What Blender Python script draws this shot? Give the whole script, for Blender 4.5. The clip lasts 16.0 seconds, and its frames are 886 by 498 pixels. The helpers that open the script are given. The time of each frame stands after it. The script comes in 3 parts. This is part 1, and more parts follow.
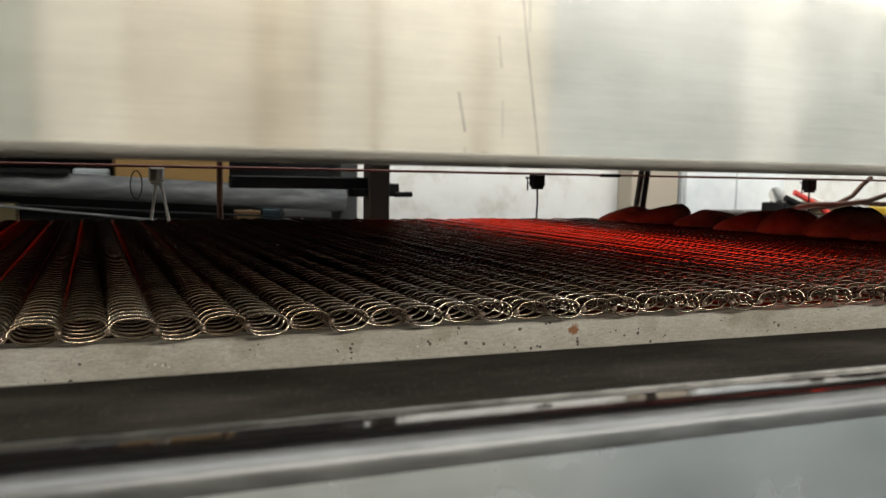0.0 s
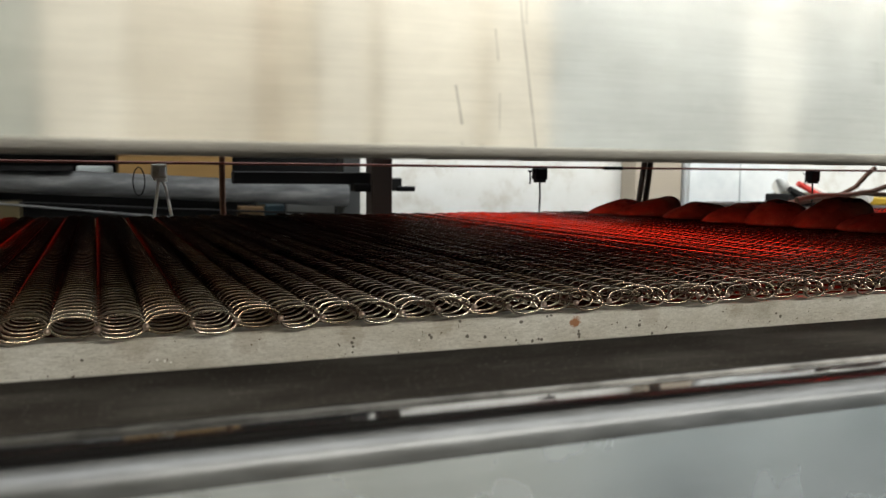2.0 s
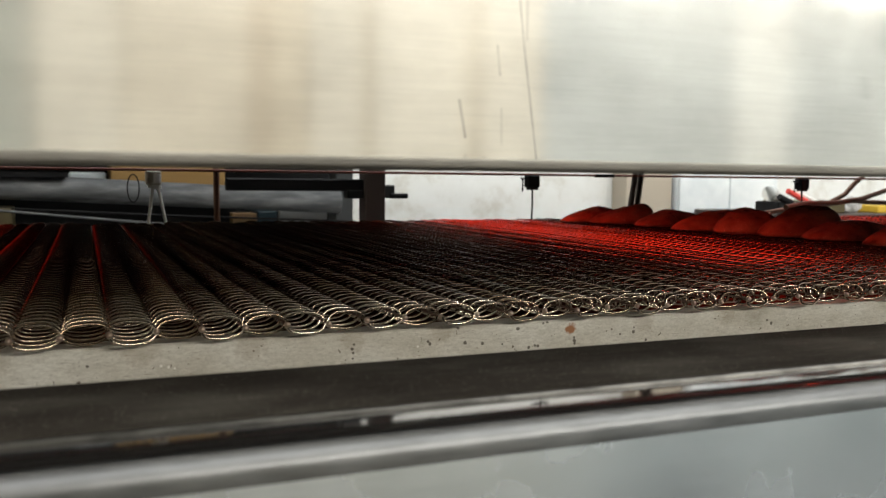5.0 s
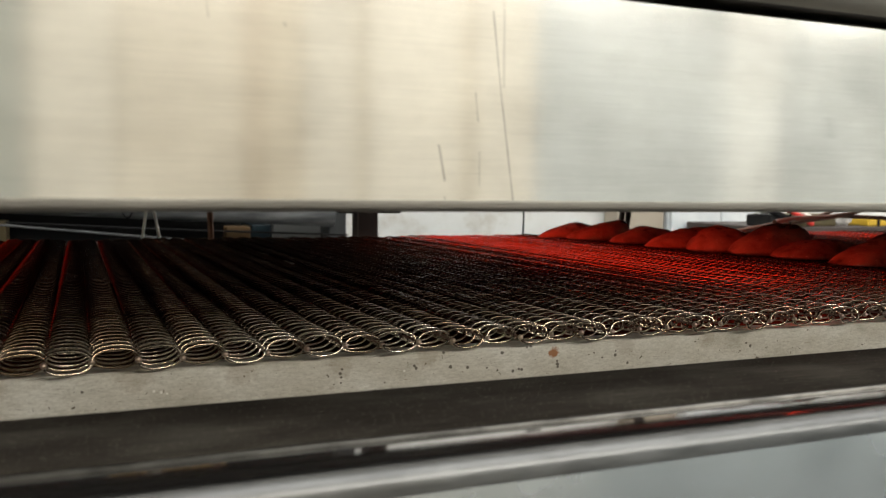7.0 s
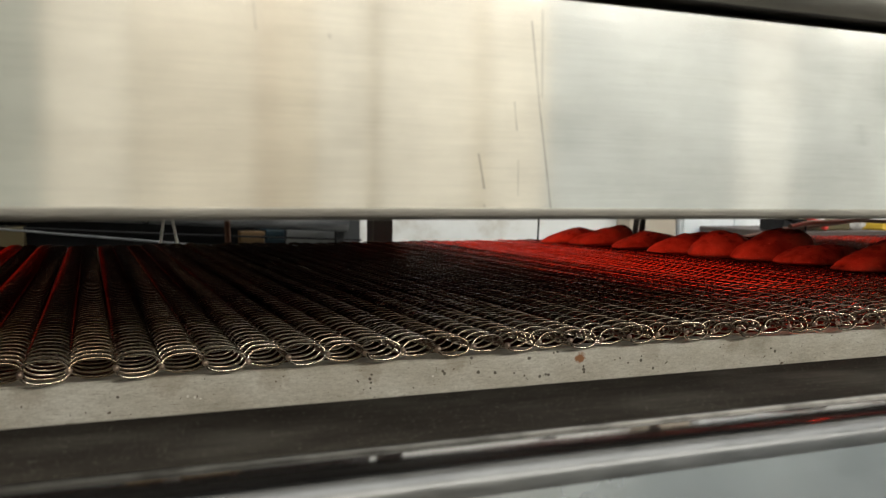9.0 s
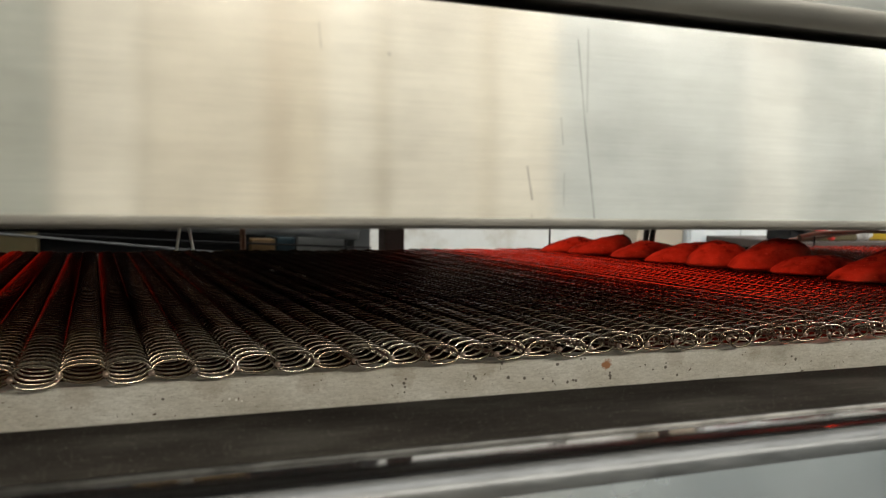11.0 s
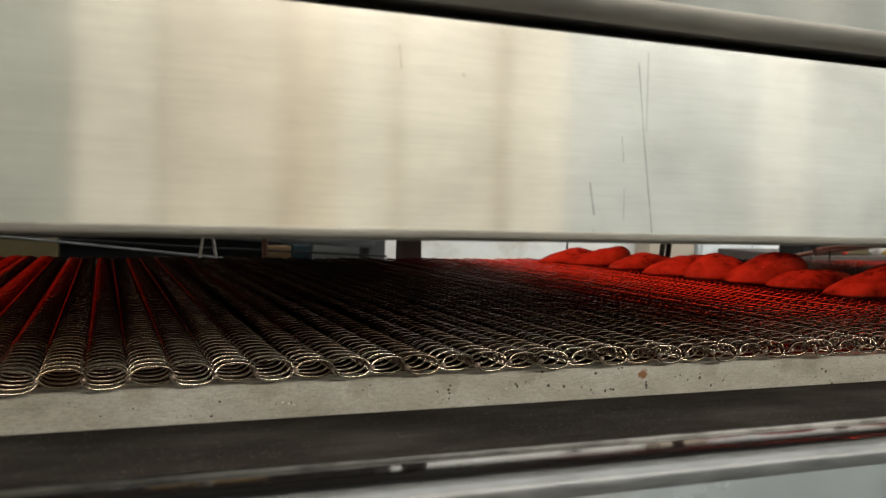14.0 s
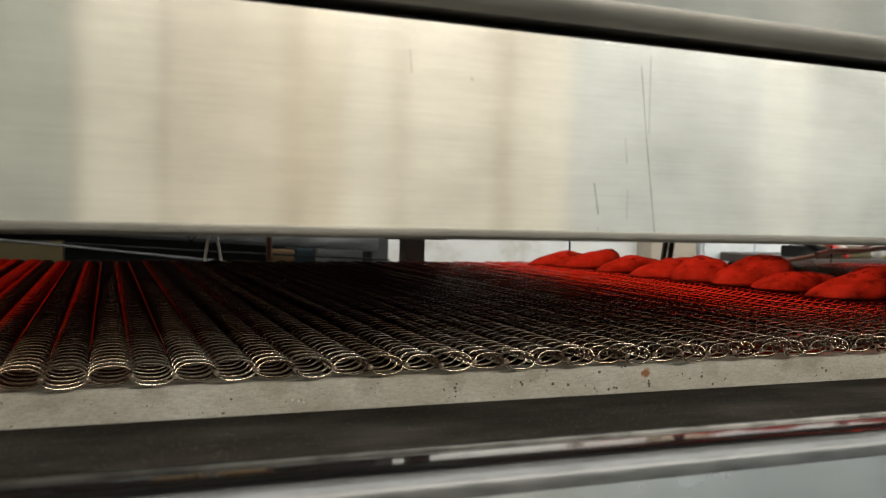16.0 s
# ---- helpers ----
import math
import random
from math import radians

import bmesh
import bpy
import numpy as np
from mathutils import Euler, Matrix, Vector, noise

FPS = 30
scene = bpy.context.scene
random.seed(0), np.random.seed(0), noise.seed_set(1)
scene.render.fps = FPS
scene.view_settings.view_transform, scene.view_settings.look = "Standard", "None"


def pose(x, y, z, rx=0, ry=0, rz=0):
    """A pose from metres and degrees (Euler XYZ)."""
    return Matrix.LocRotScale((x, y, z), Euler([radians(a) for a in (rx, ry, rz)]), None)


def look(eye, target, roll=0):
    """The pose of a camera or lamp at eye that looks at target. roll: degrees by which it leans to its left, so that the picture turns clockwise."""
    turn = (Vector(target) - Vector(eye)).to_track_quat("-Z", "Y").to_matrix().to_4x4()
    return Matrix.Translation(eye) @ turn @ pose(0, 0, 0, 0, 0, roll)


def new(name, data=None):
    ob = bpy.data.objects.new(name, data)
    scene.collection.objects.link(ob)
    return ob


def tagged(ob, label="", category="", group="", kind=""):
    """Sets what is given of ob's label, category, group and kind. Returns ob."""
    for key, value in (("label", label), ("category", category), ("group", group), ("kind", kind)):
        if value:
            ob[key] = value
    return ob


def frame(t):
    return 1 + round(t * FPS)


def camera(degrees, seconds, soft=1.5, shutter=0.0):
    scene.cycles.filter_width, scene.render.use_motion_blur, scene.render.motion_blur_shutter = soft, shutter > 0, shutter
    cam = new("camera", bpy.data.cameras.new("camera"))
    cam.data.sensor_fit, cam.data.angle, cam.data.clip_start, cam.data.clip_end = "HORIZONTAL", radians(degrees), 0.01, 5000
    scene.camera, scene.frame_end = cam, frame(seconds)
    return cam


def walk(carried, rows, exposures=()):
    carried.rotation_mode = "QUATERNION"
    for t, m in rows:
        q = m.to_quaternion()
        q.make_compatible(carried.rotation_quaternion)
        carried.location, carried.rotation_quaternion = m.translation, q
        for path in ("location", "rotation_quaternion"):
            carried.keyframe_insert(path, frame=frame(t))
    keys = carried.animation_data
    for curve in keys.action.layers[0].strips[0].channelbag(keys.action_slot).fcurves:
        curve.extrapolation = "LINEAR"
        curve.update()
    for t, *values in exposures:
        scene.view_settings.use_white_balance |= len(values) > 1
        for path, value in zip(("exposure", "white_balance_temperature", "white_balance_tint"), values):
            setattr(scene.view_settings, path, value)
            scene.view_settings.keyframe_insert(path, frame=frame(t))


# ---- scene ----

cam = camera(54.12, 16.0, soft=0.9)
cam.data.dof.use_dof = True
cam.data.dof.focus_distance = 0.54
cam.data.dof.aperture_fstop = 19.0
PATH = [
    (0, look((0.0093, -0.3612, 0.0640), (0.3853, 0.5612, -0.0211), 1.06)),
    (0.5, look((0.0071, -0.3625, 0.0646), (0.3834, 0.5598, -0.0204), 1.02)),
    (1, look((0.0085, -0.3641, 0.0655), (0.3811, 0.5596, -0.0210), 0.96)),
    (1.5, look((0.0098, -0.3632, 0.0652), (0.3806, 0.5607, -0.0251), 0.83)),
    (2, look((0.0106, -0.3621, 0.0637), (0.3823, 0.5614, -0.0280), 0.57)),
    (2.5, look((0.0088, -0.3632, 0.0639), (0.3776, 0.5615, -0.0275), 0.51)),
    (3, look((0.0060, -0.3639, 0.0646), (0.3771, 0.5599, -0.0267), 0.41)),
    (3.5, look((0.0039, -0.3644, 0.0641), (0.3761, 0.5592, -0.0249), 0.48)),
    (6, look((0.0068, -0.3692, 0.0688), (0.3944, 0.5491, -0.0119), 0.83)),
    (6.5, look((0.0083, -0.3702, 0.0731), (0.3960, 0.5485, -0.0036), 0.93)),
    (7, look((0.0039, -0.3797, 0.0742), (0.3917, 0.5394, 0.0018), 0.76)),
    (7.5, look((0.0057, -0.3774, 0.0735), (0.3932, 0.5417, -0.0001), 0.75)),
    (8, look((0.0076, -0.3723, 0.0735), (0.3938, 0.5475, 0.0000), 0.57)),
    (8.5, look((0.0025, -0.3799, 0.0739), (0.3837, 0.5421, 0.0012), 0.64)),
    (9, look((-0.0056, -0.3795, 0.0752), (0.3717, 0.5445, 0.0078), 0.65)),
    (11.5, look((-0.0239, -0.3854, 0.0759), (0.3489, 0.5410, 0.0190), 1.08)),
    (12, look((-0.0240, -0.3854, 0.0761), (0.3482, 0.5414, 0.0205), 1.20)),
    (12.5, look((-0.0280, -0.3846, 0.0761), (0.3437, 0.5423, 0.0191), 1.31)),
    (13, look((-0.0330, -0.3817, 0.0753), (0.3385, 0.5453, 0.0189), 1.50)),
    (13.5, look((-0.0407, -0.3888, 0.0754), (0.3280, 0.5395, 0.0221), 1.50)),
    (14, look((-0.0455, -0.3899, 0.0768), (0.3200, 0.5399, 0.0289), 1.63)),
    (14.5, look((-0.0498, -0.3908, 0.0762), (0.3143, 0.5396, 0.0287), 1.64)),
    (15, look((-0.0505, -0.3936, 0.0759), (0.3129, 0.5371, 0.0297), 1.63)),
    (15.5, look((-0.0507, -0.3957, 0.0759), (0.3130, 0.5348, 0.0305), 1.71)),
    (16, look((-0.0506, -0.3969, 0.0752), (0.3128, 0.5338, 0.0324), 1.55)),
]
walk(cam, PATH, [(0, -0.03, 6400, 10), (0.7, 0.0, 6350, 10), (2, 0.12, 6250, 9), (3.5, 0.12, 6250, 9), (6, 0.06, 6400, 10), (9, 0.0, 6450, 9), (11.5, -0.03, 6500, 9), (16, -0.08, 6500, 9)])

PITCH = 0.018      # belt coil spacing
SPEED = 0.01126    # belt travel, metres a second
BELT_W = 0.85
HOOD_Z = 0.0665

# ---- light ----
world = bpy.data.worlds.new("daylight")
scene.world = world
world.use_nodes = True
wn = world.node_tree.nodes
sky = wn.new("ShaderNodeTexSky")
sky.sky_type, sky.sun_disc = "NISHITA", False
sky.sun_elevation, sky.sun_rotation = radians(50), radians(150)
world.node_tree.links.new(sky.outputs["Color"], wn["Background"].inputs["Color"])
wn["Background"].inputs["Strength"].default_value = 0.12


def area_lamp(name, m, sx, sy, watts, color):
    d = bpy.data.lights.new(name, "AREA")
    d.shape, d.size, d.size_y, d.energy, d.color = "RECTANGLE", sx, sy, watts, color
    o = new(name, d)
    o.matrix_world = m
    return o


# Unseen overhead fills, added to brighten the wall behind and the background.
area_lamp("overhead_fill_a", pose(2.2, -1.9, 2.62), 6.2, 2.4, 150, (1.0, 0.97, 0.91))
area_lamp("overhead_fill_b", pose(1.6, 1.8, 2.62), 4.0, 0.9, 74, (0.97, 0.99, 1.0))
# unseen fill lamp added behind the camera for the belt's near edge and rail
area_lamp("front_fill", pose(2.3, -3.33, 1.41, 90, 0, 0), 4.6, 0.50, 118, (1.0, 0.94, 0.83))

# ---- materials ----
# scratch and stain places on the front panel and the rail
HOOD_SCRATCHES = [
    (0.1181, 0.1262, 0.1211, 0.1022, 0.00028, 0.95),
    (0.1211, 0.1022, 0.1259, 0.0690, 0.00038, 1.0),
    (0.1217, 0.1300, 0.1220, 0.1037, 0.00055, 0.4),
    (0.1127, 0.1018, 0.1137, 0.0933, 0.00030, 0.70),
    (0.1012, 0.0862, 0.1032, 0.0757, 0.00050, 1.0),
    (0.1143, 0.0846, 0.1144, 0.0738, 0.00024, 0.50),
    (0.0352, 0.1245, 0.0360, 0.1170, 0.00035, 0.55),
    (0.0557, 0.1176, 0.0562, 0.1163, 0.00060, 0.60),
    (0.2515, 0.1005, 0.2535, 0.0930, 0.00450, 0.16),
    (0.1032, 0.0712, 0.1034, 0.0690, 0.00050, 0.60),
    (0.1090, 0.0705, 0.1092, 0.0690, 0.00120, 0.45),
    (0.0780, 0.0702, 0.0781, 0.0690, 0.00090, 0.60),
]
# dark flecks (x, z), brown grime (x, z, radius) and scratch glints painted pale (x, z) on the rail's face, y = 0.008
FLECKS = [(0.0045, -0.0139), (0.2104, -0.0186), (0.2070, -0.0192), (0.2119, -0.0187), (0.3580, -0.0136), (0.3610, -0.0155), (0.1685, -0.0074),
          (0.1816, -0.0156), (0.1541, -0.0141), (0.1532, -0.0130), (0.1923, -0.0166), (0.2148, -0.0076), (0.2171, -0.0071), (0.2328, -0.0158),
          (0.2331, -0.0175), (0.2332, -0.0188), (0.2604, -0.0157), (0.2689, -0.0127), (0.2687, -0.0150), (0.2766, -0.0197), (0.1724, -0.0148),
          (0.2008, -0.0096), (0.1166, -0.0160), (0.1170, -0.0120), (0.1160, -0.0140), (0.1164, -0.0185)]
GRIME = [(0.1120, -0.0205, 0.0013), (0.1165, -0.0100, 0.0060), (0.0250, -0.0080, 0.0080), (0.0700, -0.0100, 0.0070), (0.1600, -0.0080, 0.0060),
         (0.2750, -0.0090, 0.0070), (-0.0300, -0.0090, 0.0070), (0.3300, -0.0085, 0.0060)]
GLINTS = [(0.0360, -0.0165), (0.0385, -0.0172), (0.0330, -0.0158), (0.1480, -0.0150)]
fleck_rng = random.Random(21)
RAIL_SPOTS = [((0.2303, 0.008, -0.0113), 0.0030, (0.30, 0.12, 0.04), 0.95)]
RAIL_SPOTS += [((x, 0.008, z), r, (0.26, 0.20, 0.13), 0.28) for x, z, r in GRIME]
RAIL_SPOTS += [((x, 0.008, z), fleck_rng.uniform(0.0006, 0.0011), (0.06, 0.045, 0.03), 0.85) for x, z in FLECKS]
RAIL_SPOTS += [((x, 0.008, z), 0.0006, (0.85, 0.83, 0.78), 0.7) for x, z in GLINTS]


def mat(name, color, rough=0.5, metal=0.0, **kw):
    m = bpy.data.materials.new(name)
    m.use_nodes = True
    b = m.node_tree.nodes["Principled BSDF"]
    b.inputs["Base Color"].default_value = (*color, 1)
    b.inputs["Roughness"].default_value = rough
    b.inputs["Metallic"].default_value = metal
    for k, v in kw.items():
        b.inputs[k.replace("_", " ")].default_value = v
    return m


def coords(m, scale=(1, 1, 1)):
    nt = m.node_tree
    tc, mp = nt.nodes.new("ShaderNodeTexCoord"), nt.nodes.new("ShaderNodeMapping")
    mp.inputs["Scale"].default_value = scale
    nt.links.new(tc.outputs["Object"], mp.inputs["Vector"])
    return mp.outputs["Vector"]


def noise_tex(m, vec, scale, detail=4, rough=0.55):
    n = m.node_tree.nodes.new("ShaderNodeTexNoise")
    n.inputs["Scale"].default_value = scale
    n.inputs["Detail"].default_value = detail
    n.inputs["Roughness"].default_value = rough
    m.node_tree.links.new(vec, n.inputs["Vector"])
    return n.outputs["Fac"]


def ramp(m, fac, stops):
    r = m.node_tree.nodes.new("ShaderNodeValToRGB")
    e = r.color_ramp.elements
    while len(e) < len(stops):
        e.new(0.5)
    for el, (p, c) in zip(e, stops):
        el.position = p
        el.color = (*c, 1) if len(c) == 3 else c
    m.node_tree.links.new(fac, r.inputs["Fac"])
    return r.outputs["Color"]


def mix(m, fac, a, b, mode="MIX"):
    n = m.node_tree.nodes.new("ShaderNodeMix")
    n.data_type, n.blend_type = "RGBA", mode
    lk = m.node_tree.links
    for idx, v in ((0, fac), (6, a), (7, b)):
        if isinstance(v, (int, float)):
            n.inputs[idx].default_value = v
        elif isinstance(v, tuple):
            n.inputs[idx].default_value = (*v, 1)
        else:
            lk.new(v, n.inputs[idx])
    return n.outputs[2]


def plug(m, out, name):
    m.node_tree.links.new(out, m.node_tree.nodes["Principled BSDF"].inputs[name])


def bump(m, fac, strength, dist):
    n = m.node_tree.nodes.new("ShaderNodeBump")
    n.inputs["Strength"].default_value = strength
    n.inputs["Distance"].default_value = dist
    m.node_tree.links.new(fac, n.inputs["Height"])
    plug(m, n.outputs["Normal"], "Normal")


def mapped(m, fac, a, b):
    n = m.node_tree.nodes.new("ShaderNodeMapRange")
    n.inputs["To Min"].default_value, n.inputs["To Max"].default_value = a, b
    n.inputs["From Min"].default_value, n.inputs["From Max"].default_value = 0.3, 0.7
    m.node_tree.links.new(fac, n.inputs["Value"])
    return n.outputs["Result"]


def tangent(m):
    n = m.node_tree.nodes.new("ShaderNodeTangent")
    n.direction_type, n.axis = "RADIAL", "Z"
    plug(m, n.outputs["Tangent"], "Tangent")


def brushed(name, tint, rough, aniso):
    m = mat(name, tint, rough, 1.0, Anisotropic=aniso, Anisotropic_Rotation=0.25)
    tangent(m)
    grain = noise_tex(m, coords(m, (45, 45, 1500)), 1.0, 4)
    cloud = noise_tex(m, coords(m, (1, 1, 1)), 22.0, 5)
    lo, hi = tuple(c * 0.84 for c in tint), tuple(min(1, c * 1.08) for c in tint)
    c = ramp(m, cloud, [(0.3, lo), (0.7, hi)])
    smear = noise_tex(m, coords(m, (17, 17, 60)), 1.0, 7, 0.62)
    c = mix(m, 1.0, c, ramp(m, smear, [(0.32, (0.91, 0.905, 0.895)), (0.5, (0.985, 0.985, 0.98)), (0.68, (1.04, 1.04, 1.04))]), "MULTIPLY")
    g = ramp(m, grain, [(0.3, (0.94, 0.94, 0.94)), (0.7, (1.015, 1.015, 1.015))])
    plug(m, mix(m, 1.0, c, g, "MULTIPLY"), "Base Color")
    plug(m, mapped(m, cloud, rough * 0.85, rough * 1.2), "Roughness")
    bump(m, grain, 0.022, 0.0003)
    return m


def scratches(m, lines, tone=(0.17, 0.155, 0.14)):
    """Darkens the base colour along (x0, z0, x1, z1, half width, depth of tone)."""
    nt = m.node_tree
    sep = nt.nodes.new("ShaderNodeSeparateXYZ")
    nt.links.new(coords(m), sep.inputs[0])

    def calc(op, p, q=0.0, r=None):
        n = nt.nodes.new("ShaderNodeMath")
        n.operation = op
        for k, v in enumerate((p, q) if r is None else (p, q, r)):
            if isinstance(v, (int, float)):
                n.inputs[k].default_value = v
            else:
                nt.links.new(v, n.inputs[k])
        return n.outputs[0]

    wob = noise_tex(m, coords(m, (1, 1, 1)), 160.0, 2)
    total = None
    for x0, z0, x1, z1, w, dep in lines:
        k = (x1 - x0) / (z1 - z0)
        line = calc("MULTIPLY_ADD", sep.outputs["Z"], k, x0 - k * z0)
        off = calc("ABSOLUTE", calc("SUBTRACT", sep.outputs["X"], line))
        off = calc("MULTIPLY_ADD", wob, 0.0004, calc("SUBTRACT", off, 0.0002))
        near = calc("SUBTRACT", 1.0, calc("MINIMUM", calc("DIVIDE", calc("ABSOLUTE", off), w), 1.0))
        zc, zh = (z0 + z1) / 2, abs(z1 - z0) / 2
        inside = calc("LESS_THAN", calc("ABSOLUTE", calc("SUBTRACT", sep.outputs["Z"], zc)), zh)
        one = calc("MULTIPLY", calc("MULTIPLY", near, inside), dep * 0.8)
        total = one if total is None else calc("MAXIMUM", total, one)
    bs = nt.nodes["Principled BSDF"]
    src = bs.inputs["Base Color"].links[0].from_socket
    plug(m, mix(m, total, src, tone), "Base Color")


def spots(m, items):
    """Stains of (centre, radius, colour) on the surface."""
    nt = m.node_tree
    bs = nt.nodes["Principled BSDF"]
    src = bs.inputs["Base Color"].links[0].from_socket
    vec = coords(m)
    wob = noise_tex(m, vec, 420.0, 3)
    for centre, rad, col, dep in items:
        d = nt.nodes.new("ShaderNodeVectorMath")
        d.operation = "DISTANCE"
        nt.links.new(vec, d.inputs[0])
        d.inputs[1].default_value = centre
        add = nt.nodes.new("ShaderNodeMath")
        add.operation = "MULTIPLY_ADD"
        nt.links.new(wob, add.inputs[0])
        add.inputs[1].default_value = rad * 1.6
        nt.links.new(d.outputs["Value"], add.inputs[2])
        r = nt.nodes.new("ShaderNodeMapRange")
        r.inputs["From Min"].default_value, r.inputs["From Max"].default_value = rad * 1.5, rad * 1.9
        r.inputs["To Min"].default_value, r.inputs["To Max"].default_value = dep, 0.0
        nt.links.new(add.outputs[0], r.inputs["Value"])
        src = mix(m, r.outputs["Result"], src, col)
    plug(m, src, "Base Color")


M_HOOD = brushed("brushed_stainless", (0.80, 0.78, 0.74), 0.09, 0.55)
# Same stainless darkened, so its colour offsets the front fill's bright reflection.
M_UPPER = brushed("brushed_stainless_dimmed", (0.50, 0.49, 0.46), 0.11, 0.6)
scratches(M_HOOD, HOOD_SCRATCHES)
# Darker tints: the rolled edges' shade is put into their colour.
M_BEND = brushed("grimy_shaded_bend", (0.46, 0.44, 0.40), 0.42, 0.3)
M_UPBEND = brushed("shaded_upper_bend", (0.26, 0.25, 0.23), 0.5, 0.2)
M_FRONT = brushed("brushed_front_sheet", (0.38, 0.41, 0.43), 0.26, 0.6)
fr = random.Random(9)
nicks = []
for _ in range(16):
    fx, fz, fl = fr.uniform(0.0, 0.34), fr.uniform(-0.022, -0.002), fr.uniform(0.001, 0.004)
    nicks.append((fx, fz, fx + fl * fr.uniform(-0.6, 0.9), fz - fl, fr.uniform(0.00015, 0.0004), fr.uniform(0.3, 0.7)))
scratches(M_FRONT, nicks)
M_POLISH = mat("polished_stainless", (0.31, 0.295, 0.28), 0.07, 0.96)
pn = noise_tex(M_POLISH, coords(M_POLISH, (30, 200, 200)), 1.0, 4)
plug(M_POLISH, mapped(M_POLISH, pn, 0.06, 0.10), "Roughness")
M_LIP = mat("satin_stainless_bend", (0.34, 0.345, 0.345), 0.2, 1.0)
ln = noise_tex(M_LIP, coords(M_LIP, (60, 400, 400)), 1.0, 4)
plug(M_LIP, ramp(M_LIP, ln, [(0.3, (0.082, 0.084, 0.086)), (0.7, (0.125, 0.128, 0.131))]), "Base Color")
plug(M_LIP, mapped(M_LIP, ln, 0.30, 0.38), "Roughness")
M_EDGE = mat("bare_steel_edge", (0.2, 0.2, 0.2), 0.45, 1.0)
en = noise_tex(M_EDGE, coords(M_EDGE, (90, 300, 300)), 1.0, 4)
plug(M_EDGE, ramp(M_EDGE, en, [(0.3, (0.07, 0.068, 0.065)), (0.6, (0.16, 0.157, 0.15))]), "Base Color")
# Dark steel whose colour also stands in for shade under the hood.
M_DARKHOOD = mat("dark_steel", (0.05, 0.045, 0.04), 0.6, 0.6)
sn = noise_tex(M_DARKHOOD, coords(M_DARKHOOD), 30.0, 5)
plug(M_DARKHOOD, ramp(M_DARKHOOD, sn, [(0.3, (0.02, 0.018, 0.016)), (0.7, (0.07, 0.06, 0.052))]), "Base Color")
M_WIRE = mat("heat_tinted_shaded_wire", (0.5, 0.45, 0.38), 0.32, 1.0)
wt = noise_tex(M_WIRE, coords(M_WIRE), 70.0, 3)
wo = M_WIRE.node_tree.nodes.new("ShaderNodeObjectInfo")
wa = ramp(M_WIRE, wt, [(0.3, (0.44, 0.35, 0.28)), (0.5, (0.72, 0.65, 0.57)), (0.75, (0.88, 0.83, 0.77))])
wb = ramp(M_WIRE, wo.outputs["Random"], [(0.0, (0.70, 0.62, 0.54)), (1.0, (1.0, 1.0, 1.0))])
wc = mix(M_WIRE, 1.0, wa, wb, "MULTIPLY")
# hood shade and red glow put into the wire's colour away from the edge
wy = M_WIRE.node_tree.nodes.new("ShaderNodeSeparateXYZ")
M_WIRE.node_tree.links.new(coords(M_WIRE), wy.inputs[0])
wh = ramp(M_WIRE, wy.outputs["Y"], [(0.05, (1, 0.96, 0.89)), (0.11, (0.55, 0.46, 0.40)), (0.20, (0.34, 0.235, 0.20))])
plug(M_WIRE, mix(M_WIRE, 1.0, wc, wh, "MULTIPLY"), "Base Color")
wr = ramp(M_WIRE, wy.outputs["Y"], [(0.03, (0.24, 0.24, 0.24)), (0.12, (0.15, 0.15, 0.15))])
plug(M_WIRE, mix(M_WIRE, 1.0, wr, ramp(M_WIRE, wt, [(0.3, (1, 1, 1)), (0.7, (0.75, 0.75, 0.75))]), "MULTIPLY"), "Roughness")
M_WIRE.node_tree.nodes["Principled BSDF"].inputs["Metallic"].default_value = 0.92
M_PLATE = mat("galvanised_plate", (0.5, 0.48, 0.43), 0.45, 0.2)
pc = noise_tex(M_PLATE, coords(M_PLATE, (1, 1, 2.2)), 26.0, 6)
pg = noise_tex(M_PLATE, coords(M_PLATE, (300, 300, 900)), 1.0, 3)
ps = noise_tex(M_PLATE, coords(M_PLATE, (1, 1, 1)), 330.0, 2)
pcol = ramp(M_PLATE, pc, [(0.28, (0.36, 0.33, 0.27)), (0.45, (0.54, 0.51, 0.44)), (0.58, (0.60, 0.575, 0.51)), (0.72, (0.69, 0.67, 0.61))])
pcol = mix(M_PLATE, 1.0, pcol, ramp(M_PLATE, pg, [(0.3, (0.80, 0.79, 0.77)), (0.7, (1, 1, 1))]), "MULTIPLY")
pf = noise_tex(M_PLATE, coords(M_PLATE, (120, 1, 700)), 1.0, 4)
pcol = mix(M_PLATE, ramp(M_PLATE, pf, [(0.62, (0, 0, 0)), (0.72, (0.55, 0.55, 0.55))]), pcol, (0.20, 0.16, 0.11))
pm = noise_tex(M_PLATE, coords(M_PLATE, (1, 1, 1.4)), 620.0, 3, 0.7)
pcol = mix(M_PLATE, 1.0, pcol, ramp(M_PLATE, pm, [(0.34, (0.90, 0.89, 0.87)), (0.5, (1.03, 1.03, 1.02)), (0.66, (1.08, 1.08, 1.07))]), "MULTIPLY")
psk = ramp(M_PLATE, ps, [(0.70, (0, 0, 0)), (0.76, (1, 1, 1))])
pcol = mix(M_PLATE, psk, pcol, (0.10, 0.075, 0.05))
plug(M_PLATE, pcol, "Base Color")
plug(M_PLATE, mapped(M_PLATE, pc, 0.52, 0.40), "Roughness")
bump(M_PLATE, pg, 0.15, 0.0003)
spots(M_PLATE, RAIL_SPOTS)
